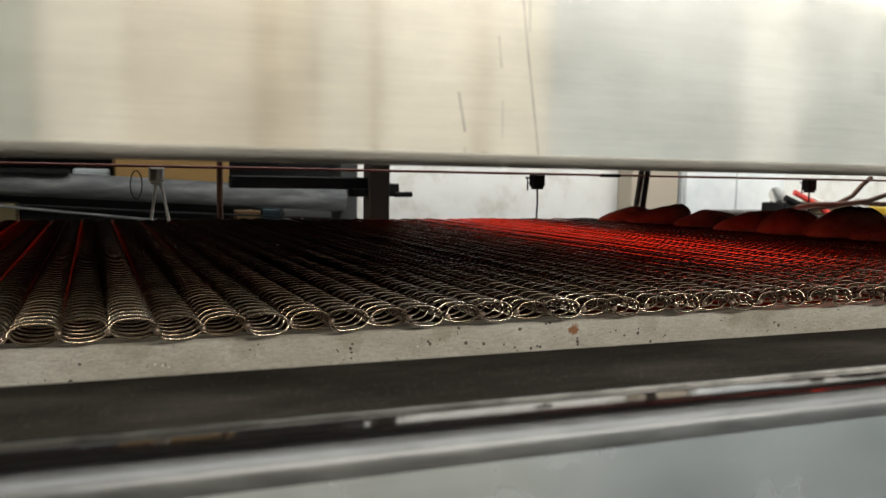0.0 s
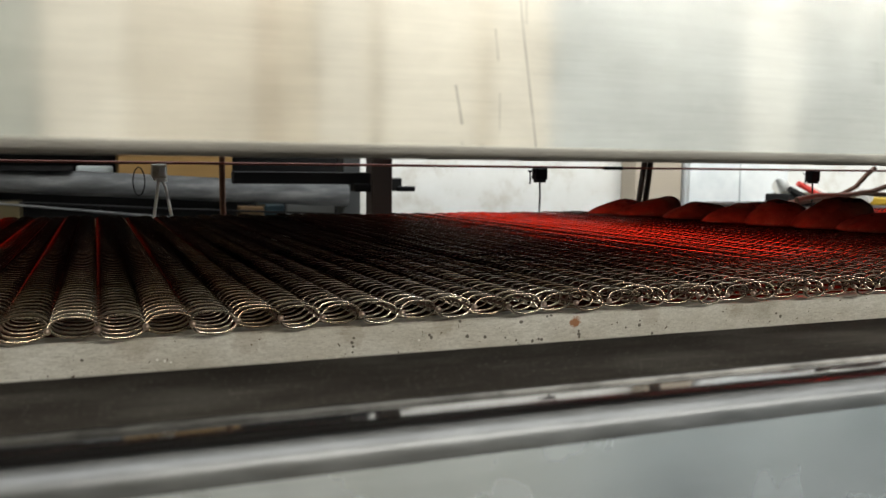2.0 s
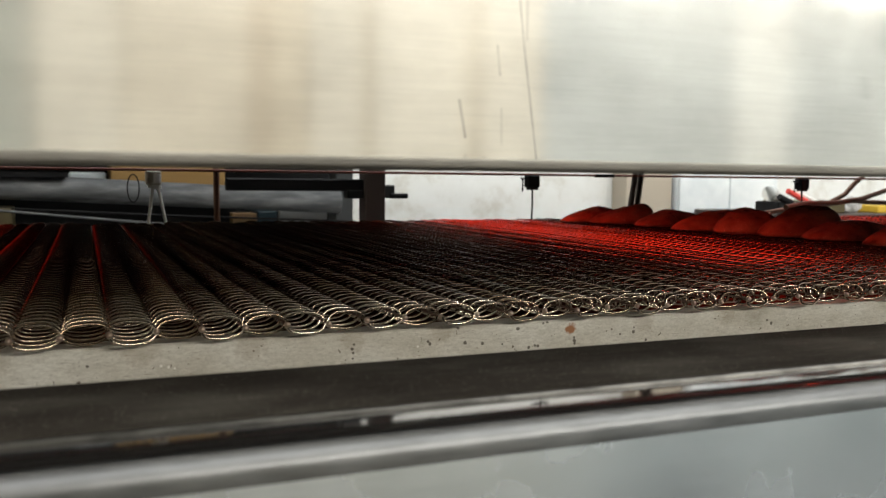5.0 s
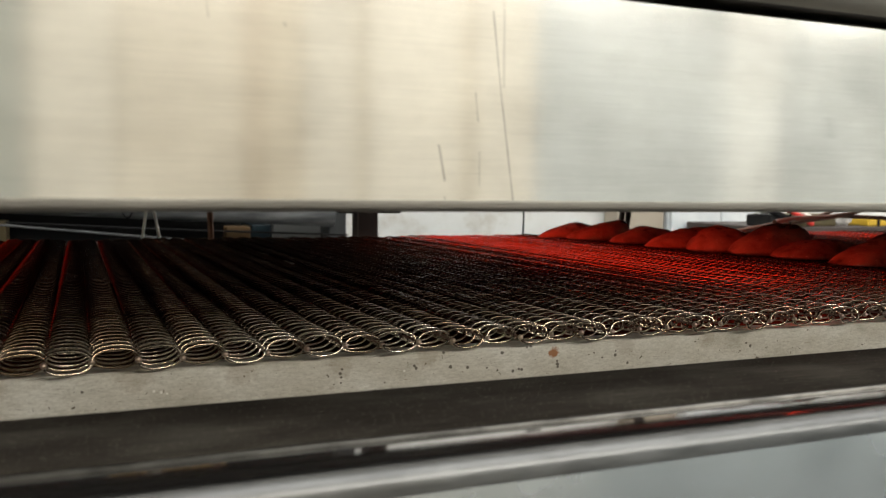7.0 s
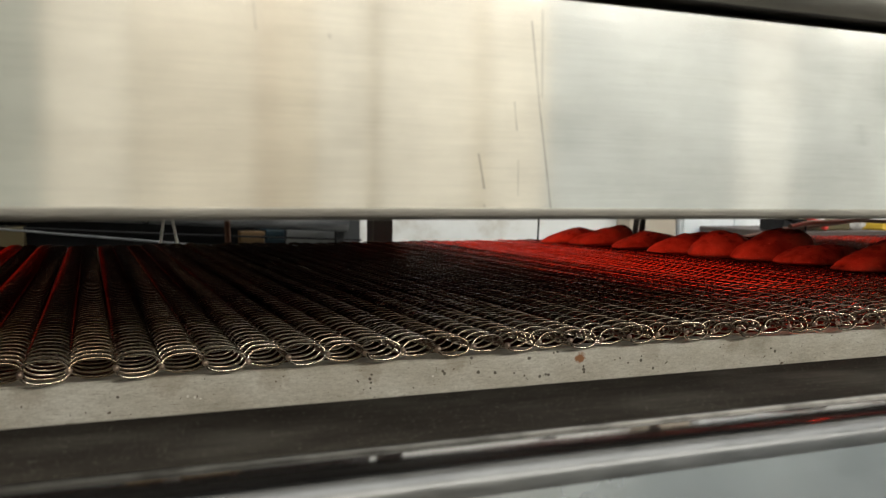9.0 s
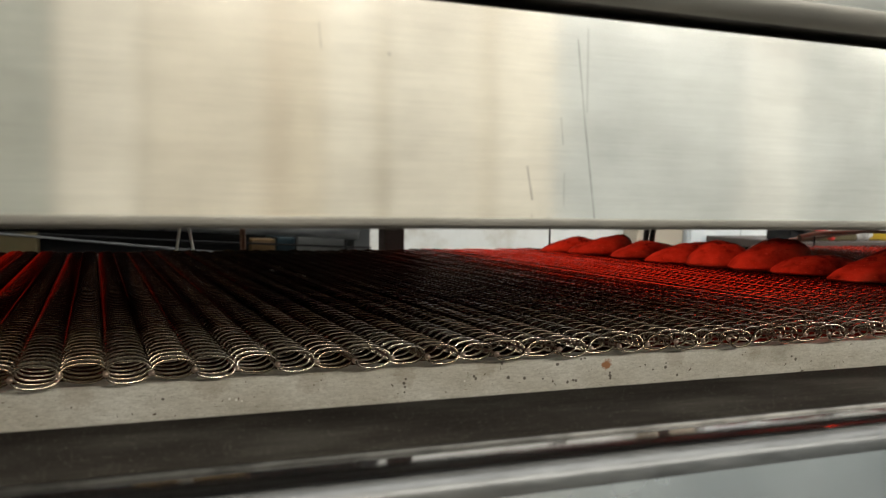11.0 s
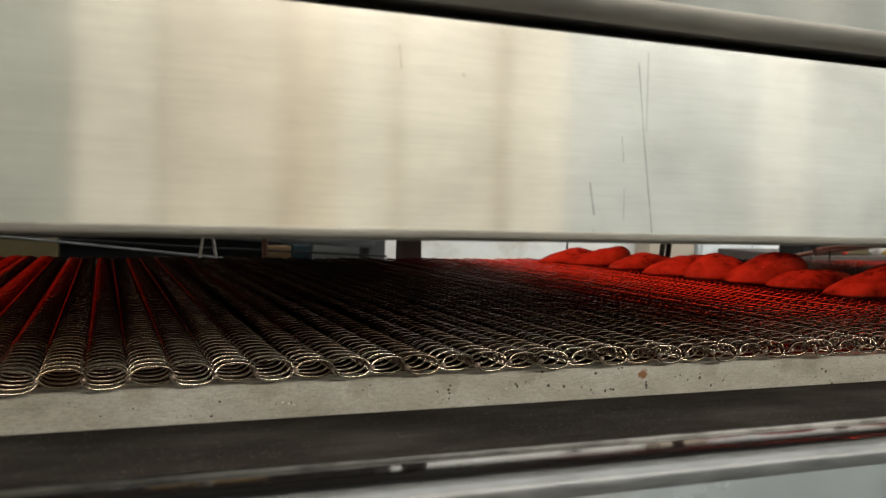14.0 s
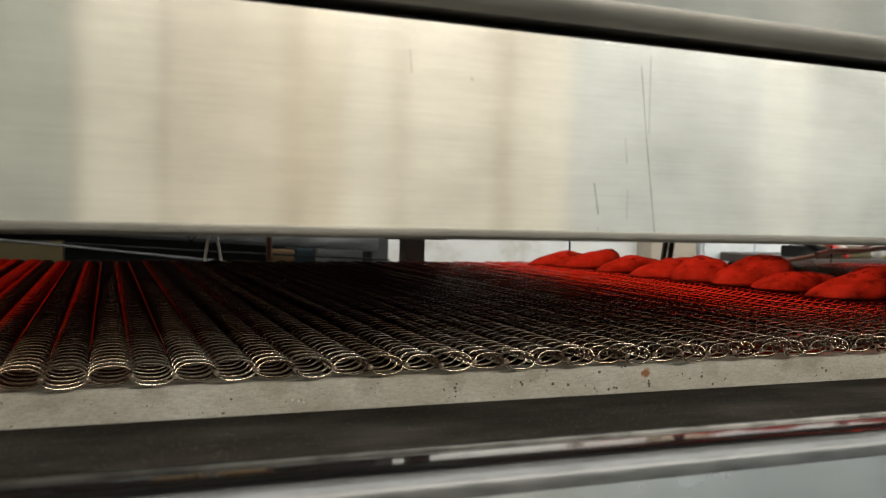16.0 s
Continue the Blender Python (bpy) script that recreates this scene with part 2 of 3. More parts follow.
M_DARK = mat("greasy_dark_sheet", (0.05, 0.047, 0.042), 0.5, 0.0, Specular_IOR_Level=0.12)
dc = noise_tex(M_DARK, coords(M_DARK, (1, 2, 1)), 14.0, 6)
dv = noise_tex(M_DARK, coords(M_DARK, (1, 1, 1)), 1150.0, 1)
dcol = ramp(M_DARK, dc, [(0.3, (0.011, 0.0085, 0.0065)), (0.5, (0.023, 0.0195, 0.016)), (0.72, (0.050, 0.046, 0.039))])
dcol = mix(M_DARK, ramp(M_DARK, dv, [(0.665, (0, 0, 0)), (0.73, (1, 1, 1))]), dcol, (0.15, 0.14, 0.12))
plug(M_DARK, dcol, "Base Color")
plug(M_DARK, mapped(M_DARK, dc, 0.8, 0.6), "Roughness")
df = noise_tex(M_DARK, coords(M_DARK, (25, 700, 1)), 1.0, 4)
dcol = mix(M_DARK, 1.0, dcol, ramp(M_DARK, df, [(0.3, (0.55, 0.55, 0.55)), (0.7, (1.35, 1.35, 1.3))]), "MULTIPLY")
plug(M_DARK, dcol, "Base Color")
bump(M_DARK, df, 0.3, 0.0006)
# Unseen tray, brown so that it returns some burner red as fill.
M_TRAY = mat("tray_fill_brown", (0.05, 0.03, 0.022), 1.0, Specular_IOR_Level=0.0)
tn = noise_tex(M_TRAY, coords(M_TRAY), 24.0, 5)
plug(M_TRAY, ramp(M_TRAY, tn, [(0.3, (0.03, 0.017, 0.012)), (0.7, (0.09, 0.05, 0.034))]), "Base Color")
M_GLOW = mat("glowing_ceramic", (0.5, 0.2, 0.1), 0.8)
gb = M_GLOW.node_tree.nodes["Principled BSDF"]
gb.inputs["Emission Color"].default_value = (1.0, 0.05, 0.022, 1)
gb.inputs["Emission Strength"].default_value = 4.0
M_DULL = mat("dull_glowing_ceramic", (0.3, 0.12, 0.07), 0.8)
gd = M_DULL.node_tree.nodes["Principled BSDF"]
gd.inputs["Emission Color"].default_value = (1.0, 0.03, 0.012, 1)
gd.inputs["Emission Strength"].default_value = 0.9
M_WALL = mat("white_wall_paint", (0.78, 0.79, 0.78), 0.8)
w1 = noise_tex(M_WALL, coords(M_WALL), 8.0, 7, 0.68)
w2 = noise_tex(M_WALL, coords(M_WALL, (1, 1, 0.6)), 38.0, 4)
wcol = ramp(M_WALL, w1, [(0.3, (0.62, 0.60, 0.55)), (0.48, (0.76, 0.765, 0.745)), (0.7, (0.80, 0.81, 0.80))])
wcol = mix(M_WALL, ramp(M_WALL, w2, [(0.66, (0, 0, 0)), (0.76, (0.6, 0.6, 0.6))]), wcol, (0.42, 0.39, 0.34))
plug(M_WALL, wcol, "Base Color")
M_CREAM = mat("cream_wall_paint", (0.80, 0.745, 0.635), 0.8)
M_COOL = mat("cool_grey_board", (0.66, 0.70, 0.70), 0.6)
M_FLOOR = mat("concrete_floor", (0.08, 0.078, 0.074), 0.7)
fn = noise_tex(M_FLOOR, coords(M_FLOOR), 3.0, 6)
plug(M_FLOOR, ramp(M_FLOOR, fn, [(0.3, (0.09, 0.088, 0.085)), (0.7, (0.17, 0.17, 0.165))]), "Base Color")
M_BREAD = mat("baked_flatbread", (0.62, 0.42, 0.22), 0.75)
bo = M_BREAD.node_tree.nodes.new("ShaderNodeObjectInfo")
bv = M_BREAD.node_tree.nodes.new("ShaderNodeVectorMath")
bv.operation = "ADD"
M_BREAD.node_tree.links.new(coords(M_BREAD), bv.inputs[0])
M_BREAD.node_tree.links.new(bo.outputs["Random"], bv.inputs[1])
bn = noise_tex(M_BREAD, bv.outputs[0], 38.0, 5)
bc = ramp(M_BREAD, bn, [(0.30, (0.03, 0.015, 0.010)), (0.37, (0.10, 0.055, 0.033)), (0.5, (0.17, 0.095, 0.06)), (0.75, (0.25, 0.15, 0.095))])
bg = M_BREAD.node_tree.nodes.new("ShaderNodeTexCoord")
bz = M_BREAD.node_tree.nodes.new("ShaderNodeSeparateXYZ")
M_BREAD.node_tree.links.new(bg.outputs["Generated"], bz.inputs[0])
char = ramp(M_BREAD, noise_tex(M_BREAD, bv.outputs[0], 62.0, 4), [(0.55, (0, 0, 0)), (0.60, (0.95, 0.95, 0.95))])
up_side = ramp(M_BREAD, bz.outputs["Z"], [(0.45, (0.15, 0.15, 0.15)), (0.8, (1, 1, 1))])
bc = mix(M_BREAD, mix(M_BREAD, 1.0, char, up_side, "MULTIPLY"), bc, (0.022, 0.011, 0.007))
flour = ramp(M_BREAD, noise_tex(M_BREAD, bv.outputs[0], 520.0, 2), [(0.66, (0, 0, 0)), (0.74, (0.6, 0.6, 0.6))])
bc = mix(M_BREAD, flour, bc, (0.45, 0.37, 0.30))
plug(M_BREAD, bc, "Base Color")
bump(M_BREAD, noise_tex(M_BREAD, bv.outputs[0], 150.0, 4), 0.35, 0.0015)
M_BROWN = mat("rusty_brown_pipe", (0.16, 0.08, 0.05), 0.6, 0.4)
M_GREY = mat("grey_painted_steel", (0.05, 0.055, 0.058), 0.6)
M_CARD = mat("brown_cardboard", (0.36, 0.22, 0.08), 0.85)
M_BLACK = mat("black_painted_metal", (0.008, 0.008, 0.009), 0.6, Specular_IOR_Level=0.2)
M_CERAM = mat("white_ceramic", (0.75, 0.74, 0.70), 0.3)
# Burner red that falls on the rear rod is mixed into its brown.
M_RODRED = mat("red_tinged_rod", (0.20, 0.06, 0.04), 0.4, 0.3)
M_POST = mat("dark_brown_steel", (0.06, 0.045, 0.04), 0.55, 0.3)

# ---- mesh helpers ----


def mesh_ob(name, bm, material, parent=None, label="", smooth=False):
    me = bpy.data.meshes.new(name)
    bm.to_mesh(me)
    bm.free()
    for p in me.polygons:
        p.use_smooth = smooth
    me.materials.append(material)
    ob = new(name, me)
    if parent:
        ob.parent = parent
    if label:
        ob["label"] = label
    return ob


part = mesh_ob


def box(x0, x1, y0, y1, z0, z1, bev=0.0, segs=2):
    bm = bmesh.new()
    bmesh.ops.create_cube(bm, size=1)
    for v in bm.verts:
        v.co = Vector(((x0 + x1) / 2 + v.co.x * (x1 - x0), (y0 + y1) / 2 + v.co.y * (y1 - y0), (z0 + z1) / 2 + v.co.z * (z1 - z0)))
    if bev:
        bmesh.ops.bevel(bm, geom=bm.edges[:], offset=bev, segments=segs, affect="EDGES", profile=0.5)
    return bm


def join(*bms):
    out = bms[0]
    for b in bms[1:]:
        me = bpy.data.meshes.new("tmp")
        b.to_mesh(me)
        b.free()
        out.from_mesh(me)
        bpy.data.meshes.remove(me)
    return out


def tube(points, r, sides=8):
    """A round bar along points."""
    bm = bmesh.new()
    pts = [Vector(p) for p in points]
    rings = []
    for i, p in enumerate(pts):
        d = (pts[min(i + 1, len(pts) - 1)] - pts[max(i - 1, 0)]).normalized()
        a = d.orthogonal().normalized() if i == 0 else (rings[-1][1] - d * d.dot(rings[-1][1])).normalized()
        b = d.cross(a)
        rings.append(([bm.verts.new(p + r * (math.cos(k * math.tau / sides) * a + math.sin(k * math.tau / sides) * b)) for k in range(sides)], a))
    for (r0, _), (r1, _) in zip(rings, rings[1:]):
        for k in range(sides):
            bm.faces.new((r0[k], r0[(k + 1) % sides], r1[(k + 1) % sides], r1[k]))
    bm.faces.new(rings[0][0][::-1])
    bm.faces.new(rings[-1][0])
    return bm


def extrude_profile(profile, x0, x1, skew=0.0):
    """A sheet section of (y, z) corners, closed, drawn out along x; skew: y per metre of x."""
    bm = bmesh.new()
    ends = []
    for x in (x0, x1):
        ends.append([bm.verts.new((x, y + skew * x, z)) for y, z in profile])
    n = len(profile)
    for k in range(n):
        bm.faces.new((ends[0][k], ends[0][(k + 1) % n], ends[1][(k + 1) % n], ends[1][k]))
    bm.faces.new(ends[0][::-1])
    bm.faces.new(ends[1])
    bmesh.ops.recalc_face_normals(bm, faces=bm.faces[:])
    return bm


def arc(cy, cz, r, a0, a1, n=6):
    return [(cy + r * math.cos(radians(a0 + (a1 - a0) * k / n)), cz + r * math.sin(radians(a0 + (a1 - a0) * k / n))) for k in range(n + 1)]


# ---- room ----
X0, X1, Y0, Y1, Z0, Z1 = -3.5, 5.5, -3.4, 2.6, -0.95, 2.7
tagged(mesh_ob("floor", box(X0, X1, Y0, Y1, Z0 - 0.1, Z0), M_FLOOR), "grey concrete workshop floor", "floor", kind="structure")
tagged(mesh_ob("ceiling", box(X0, X1, Y0, Y1, Z1, Z1 + 0.1), M_WALL), "white painted workshop ceiling", "ceiling", kind="structure")
tagged(mesh_ob("wall_north", box(X0, X1, Y1, Y1 + 0.12, Z0, Z1), M_WALL), "white painted plaster wall behind the oven", "wall", kind="structure")
tagged(mesh_ob("wall_west", box(X0 - 0.12, X0, Y0, Y1, Z0, Z1), M_CREAM), "cream painted workshop wall", "wall", kind="structure")
tagged(mesh_ob("wall_east", box(X1, X1 + 0.12, Y0, Y1, Z0, Z1), M_WALL), "white painted workshop wall", "wall", kind="structure")

south = tagged(mesh_ob("wall_south", box(X0, X1, Y0 - 0.12, Y0, Z0, Z1), M_CREAM), "cream workshop wall with boards added for the hood's reflections", "wall", kind="structure")
M_BRIGHT = mat("pale_cream_board", (0.88, 0.84, 0.745), 0.75)
M_TAN = mat("tan_board", (0.73, 0.645, 0.52), 0.75)
M_LTAN = mat("light_tan_board", (0.80, 0.73, 0.60), 0.75)
M_OLIVE = mat("grey_green_board", (0.55, 0.57, 0.52), 0.75)
M_PALE = mat("pale_grey_board", (0.86, 0.88, 0.86), 0.5)
# Unseen boards, added in tones that give the hood its reflected bands.
for x0, x1, mm in ((X0, -0.16, M_OLIVE), (-0.15, 0.14, M_BRIGHT), (0.155, 0.61, M_CREAM), (0.615, 0.685, M_TAN), (0.69, 0.845, M_LTAN), (0.85, 1.07, M_BRIGHT),
                   (1.115, 1.54, M_BRIGHT), (1.61, 1.91, M_BRIGHT), (1.915, 2.98, M_COOL), (2.985, 3.34, M_PALE), (3.345, X1, M_COOL)):
    part("board", box(x0, x1, Y0, Y0 + 0.03, Z0, Z1, 0.004, 1), mm, south)

# ---- oven frame: rail, ledge and front ----
OX0, OX1 = -0.9, 2.2
frame_base = tagged(new("conveyor_oven"), "stainless conveyor oven base with rolled front edge", "oven base")
part("side_rail", box(OX0, OX1, 0.008, 0.014, -0.08, -0.0065, 0.0008, 1), M_PLATE, frame_base, "dull galvanised rail with rust specks under the belt edge")
part("rail_flange", box(OX0, OX1, 0.0142, 0.024, -0.0082, -0.0068, 0.0004, 1), M_PLATE, frame_base)
part("cover_strip", extrude_profile([(-0.1010, 0.0042), (-0.1568, 0.0040), (-0.1568, 0.0026), (-0.1025, 0.0026), (-0.1025, -0.03), (-0.1010, -0.03)], OX0, OX1), M_DARK, frame_base, "dark greasy steel strip with pale specks and scratches")


def smooth_line(pts, steps=5):
    out = []
    for k in range(len(pts) - 1):
        p0, p1, p2, p3 = (Vector(pts[min(max(k + d, 0), len(pts) - 1)]) for d in (-1, 0, 1, 2))
        for q in range(steps):
            t = q / steps
            out.append(tuple(0.5 * ((2 * p1) + (p2 - p0) * t + (2 * p0 - 5 * p1 + 4 * p2 - p3) * t * t + (3 * p1 - p0 - 3 * p2 + p3) * t ** 3)))
    return out + [tuple(pts[-1])]


def sheet(profile, x0, x1):
    """A smooth open sheet drawn out along x."""
    bm = bmesh.new()
    a = [bm.verts.new((x0, y, z)) for y, z in profile]
    b = [bm.verts.new((x1, y, z)) for y, z in profile]
    for k in range(len(profile) - 1):
        bm.faces.new((a[k], a[k + 1], b[k + 1], b[k]))
    return bm


flat = smooth_line([(-0.1564, 0.0025), (-0.1566, 0.0037), (-0.1601, 0.00427), (-0.1636, 0.00482), (-0.1681, 0.00544), (-0.1726, 0.00601), (-0.1771, 0.00653), (-0.1816, 0.00693), (-0.1846, 0.00708)])
bend = smooth_line([(-0.1846, 0.00708), (-0.1861, 0.00692), (-0.1875, 0.00635), (-0.1886, 0.0053), (-0.1894, 0.0038), (-0.1898, 0.0019), (-0.1900, 0.0)], 8)
part("strip_edge", tube([(OX0, -0.1574, 0.0041), (OX1, -0.1574, 0.0041)], 0.0011, 12), M_EDGE, frame_base, "bare bright edge of the dark strip", smooth=True)
part("rolled_edge", sheet(flat, OX0, OX1), M_POLISH, frame_base, "polished edge strip reflecting the oven mouth", smooth=True)
part("front_bend", sheet(bend, OX0, OX1), M_LIP, frame_base, "satin stainless bend catching a soft highlight", smooth=True)
part("front_sheet", extrude_profile([(-0.1900, 0.0), (-0.2340, -0.45), (-0.2325, -0.45), (-0.1885, 0.0)], OX0, OX1), M_FRONT, frame_base, "brushed stainless front sheet with fine scratches")
part("tray", box(OX0, OX1, 0.12, 0.90, -0.05, -0.04), M_TRAY, frame_base, "brown tray added under the belt to return burner red")
part("far_rail", box(OX0, OX1, 0.846, 0.852, -0.04, -0.0135), M_PLATE, frame_base)
part("lower_front", box(OX0, OX1, -0.188, 0.02, -0.42, -0.40), M_DARKHOOD, frame_base)
part("inner_floor", box(OX0, OX1, -0.186, 0.119, -0.09, -0.08), M_BLACK, frame_base)
for x in (-0.7, 0.6, 1.9):
    for y in (0.03, 0.82):
        part("leg", box(x - 0.025, x + 0.025, y - 0.025, y + 0.025, Z0, -0.09, 0.003, 1), M_GREY, frame_base)

# ---- belt ----
WIRE_R = 0.00075


def coil_mesh(name, hand):
    """One flattened spiral across the belt; the near turns are finer."""
    turn, a, b = 0.0098, 0.0090, 0.0044
    verts, faces = [], []
    theta, y = 0.0, 0.0
    path = []
    total = BELT_W / turn
    near = 30
    k = 0.0
    while k < total:
        path.append(k)
        k += 1 / 22 if k < near else 1 / 14
    pts = []
    for k in path:
        th = math.pi + hand * math.tau * k
        c, s = math.cos(th), math.sin(th)
        pts.append(Vector((a * math.copysign(abs(c) ** 0.85, c), k * turn, b * math.copysign(abs(s) ** 0.85, s))))
    prev = None
    for i, p in enumerate(pts):
        d = (pts[min(i + 1, len(pts) - 1)] - pts[max(i - 1, 0)]).normalized()
        u = Vector((0, 1, 0)) - d * d.y
        u.normalize()
        w = d.cross(u)
        sides = 6
        base = len(verts)
        for q in range(sides):
            ang = q * math.tau / sides
            verts.append(p + WIRE_R * (math.cos(ang) * u + math.sin(ang) * w))
        if prev is not None:
            for q in range(sides):
                faces.append((prev + q, prev + (q + 1) % sides, base + (q + 1) % sides, base + q))
        prev = base
    me = bpy.data.meshes.new(name)
    me.from_pydata([tuple(v) for v in verts], [], faces)
    for p in me.polygons:
        p.use_smooth = True
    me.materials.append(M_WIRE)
    return me


belt = tagged(new("conveyor_belt"), "woven spiral wire mesh belt running through the oven", "conveyor belt")
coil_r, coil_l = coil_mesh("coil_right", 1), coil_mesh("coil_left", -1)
rod_bm = join(tube([(0, -0.0006, 0), (0, BELT_W, 0)], 0.0007, 6))
bead = bmesh.new()
bmesh.ops.create_uvsphere(bead, u_segments=10, v_segments=7, radius=0.0014)
rod_bm = join(rod_bm, bead)
rod_me = bpy.data.meshes.new("rod")
rod_bm.to_mesh(rod_me)
rod_bm.free()
for p in rod_me.polygons:
    p.use_smooth = True
M_ROD = mat("dull_rod_end", (0.46, 0.35, 0.28), 0.48, 1.0)
M_RODDARK = mat("oxidised_rod", (0.10, 0.055, 0.036), 0.7, 0.0)
rod_me.materials.append(M_RODDARK)
rod_me.materials.append(M_ROD)
for p in rod_me.polygons:
    p.material_index = 1 if p.center.y < 0.0016 else 0
rng = random.Random(4)
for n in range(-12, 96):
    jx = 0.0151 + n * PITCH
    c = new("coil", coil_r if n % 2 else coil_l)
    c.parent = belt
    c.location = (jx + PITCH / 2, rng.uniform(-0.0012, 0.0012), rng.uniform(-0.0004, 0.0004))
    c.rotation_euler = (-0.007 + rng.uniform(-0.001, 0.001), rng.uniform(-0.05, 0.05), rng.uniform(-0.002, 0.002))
    r = new("rod", rod_me)
    r.parent = belt
    r.location = (jx, rng.uniform(-0.001, 0.001), rng.uniform(-0.0004, 0.0004))
    r.rotation_euler = (-0.007, 0, 0)

# ---- breads ----
BREADS = []


def flatbread(x, y, w, h, lean, seed):
    """A puffed shell: a rounded mound with a steep front and a turned-in base."""
    bm = bmesh.new()
    rg = random.Random(seed)
    ph = [rg.uniform(0, math.tau) for _ in range(5)]
    n, rx, ry = 56, w / 2, rg.uniform(0.030, 0.036)
    peak, fold = rg.uniform(0.05, 0.45), rg.uniform(-0.5, 0.5)
    prof = [(0.0, 0.02), (0.80, 0.0), (0.94, 0.02), (1.0, 0.10), (0.99, 0.22)]
    for k in range(1, 13):
        f = radians(7.5 * k)
        prof.append((0.97 * math.cos(f) ** 0.8 if k < 12 else 0.0, 0.22 + 0.78 * math.sin(f) ** 0.9))
    rings = []
    for q, e in prof:
        ring = []
        for k in range(1 if q == 0 else n):
            a = k * math.tau / n
            rr = q * (1 + 0.06 * math.sin(2 * a + ph[0]) + 0.05 * math.sin(3 * a + ph[1]) + 0.025 * math.sin(7 * a + ph[2]))
            px, py = rx * rr * math.cos(a), ry * rr * math.sin(a)
            u = px / rx
            lump = noise.noise(Vector((px * 38, py * 38, seed * 3.1)))
            fine = noise.noise(Vector((px * 130, py * 130, e * 2 + seed * 1.7)))
            # thin at one end, highest past the middle, with a crease where the dough folded over
            ridge = 1.06 - 0.42 * max(0.0, peak - u) ** 1.3 - 0.22 * max(0.0, u - peak) ** 2
            crease = -0.16 * math.exp(-((u - fold + 0.5 * py / ry) / 0.13) ** 2) * e
            hh = h * e * (ridge + 0.16 * lump + 0.05 * fine + crease)
            sag = lean * (hh - 0.35 * h) * 0.9
            ring.append(bm.verts.new((px + sag, py + hh * 0.25 + 0.003 * lump * e, max(hh, 0.0))))
        rings.append(ring)
    for a, b in zip(rings, rings[1:]):
        for k in range(n):
            k2 = (k + 1) % n
            if len(a) == 1:
                bm.faces.new((a[0], b[k2], b[k]))
            elif len(b) == 1:
                bm.faces.new((a[k], a[k2], b[0]))
            else:
                bm.faces.new((a[k], a[k2], b[k2], b[k]))
    ob = mesh_ob("flatbread", bm, M_BREAD, smooth=True)
    tagged(ob, "puffed flatbread with charred top toasting on the belt", "flatbread", "flatbreads on the belt")
    BREADS.append((ob, (x, y + ry)))
    return ob


for i, (x, y, w, top, lean) in enumerate([
        (0.607, 0.731, 0.095, 0.0245, 0.3), (0.629, 0.672, 0.110, 0.0300, 0.4), (0.637, 0.587, 0.100, 0.0245, 0.5), (0.627, 0.485, 0.098, 0.0280, 0.4),
        (0.625, 0.414, 0.080, 0.0330, 0.0), (0.652, 0.356, 0.117, 0.0395, 0.1), (0.656, 0.296, 0.114, 0.0255, -0.2), (0.652, 0.212, 0.106, 0.0365, 0.5),
        (0.662, 0.125, 0.100, 0.030, 0.2)]):
    flatbread(x + 0.024, y - 0.004, w * 0.94, top - 0.0075 + 0.006 * y, lean + 0.35, i + 1)

# ---- hood ----
hood = tagged(new("oven_hood"), "brushed stainless oven hood above the belt", "oven hood")
HY = -0.145
pan = [(HY + 0.0015, HOOD_Z + 0.0036), (HY, HOOD_Z + 0.0036)] + arc(HY + 0.0012, 0.1333, 0.0012, 180, 90, 5) + \
    [(HY + 0.014, 0.1345), (HY + 0.014, 0.133), (HY + 0.0025, 0.133), (HY + 0.0015, 0.1320)]
part("front_panel", extrude_profile(pan, OX0, OX1), M_HOOD, hood, "scratched brushed stainless front panel", smooth=False)
fold = [(HY + 0.0170, HOOD_Z + 0.0012), (HY + 0.0170, HOOD_Z)] + arc(HY + 0.0036, HOOD_Z + 0.0036, 0.0036, 270, 180, 20) + \
    arc(HY + 0.0036, HOOD_Z + 0.0036, 0.0024, 180, 270, 10)
part("bottom_bend", extrude_profile(fold, OX0, OX1), M_BEND, hood, "grimy rolled lower edge of the front panel, tinted dark for shade")
up = [(HY - 0.013, 0.1432), (HY - 0.045, 0.42), (HY + 0.03, 0.42), (HY + 0.03, 0.4185), (HY - 0.0433, 0.4185), (HY - 0.0115, 0.1432)]
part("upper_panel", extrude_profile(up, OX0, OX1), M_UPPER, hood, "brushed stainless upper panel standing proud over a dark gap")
up_fold = arc(HY - 0.006, 0.1432, 0.007, 270, 180, 20) + arc(HY - 0.006, 0.1432, 0.0055, 180, 270, 12)
part("upper_bend", extrude_profile(up_fold, OX0, OX1), M_UPBEND, hood, "rolled lower edge of the upper panel, tinted dark for shade")
part("underside", box(OX0, OX1, HY - 0.0058, HY + 0.030, 0.1364, 0.1376), M_DARKHOOD, hood, "underside of the upper panel, coloured dark for shade")
part("inner_ceiling", box(OX0, OX1, HY + 0.0182, 0.93, 0.128, 0.134), M_DARKHOOD, hood, "dark underside of the hood")
part("bottom_flange", box(OX0, OX1, HY + 0.0185, HY + 0.030, HOOD_Z + 0.0001, HOOD_Z + 0.0015), M_DARKHOOD, hood, "flange under the front panel, coloured dark for shade")
# Dark sheet for the shadow in the gap between the two panels.
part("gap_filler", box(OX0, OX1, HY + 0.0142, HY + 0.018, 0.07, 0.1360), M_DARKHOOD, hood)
part("rear_panel", box(OX0, OX1, 0.93, 0.94, 0.0840, 0.42), M_DARKHOOD, hood)
part("top_panel", box(OX0, OX1, HY + 0.031, 0.93, 0.405, 0.42), M_HOOD, hood)
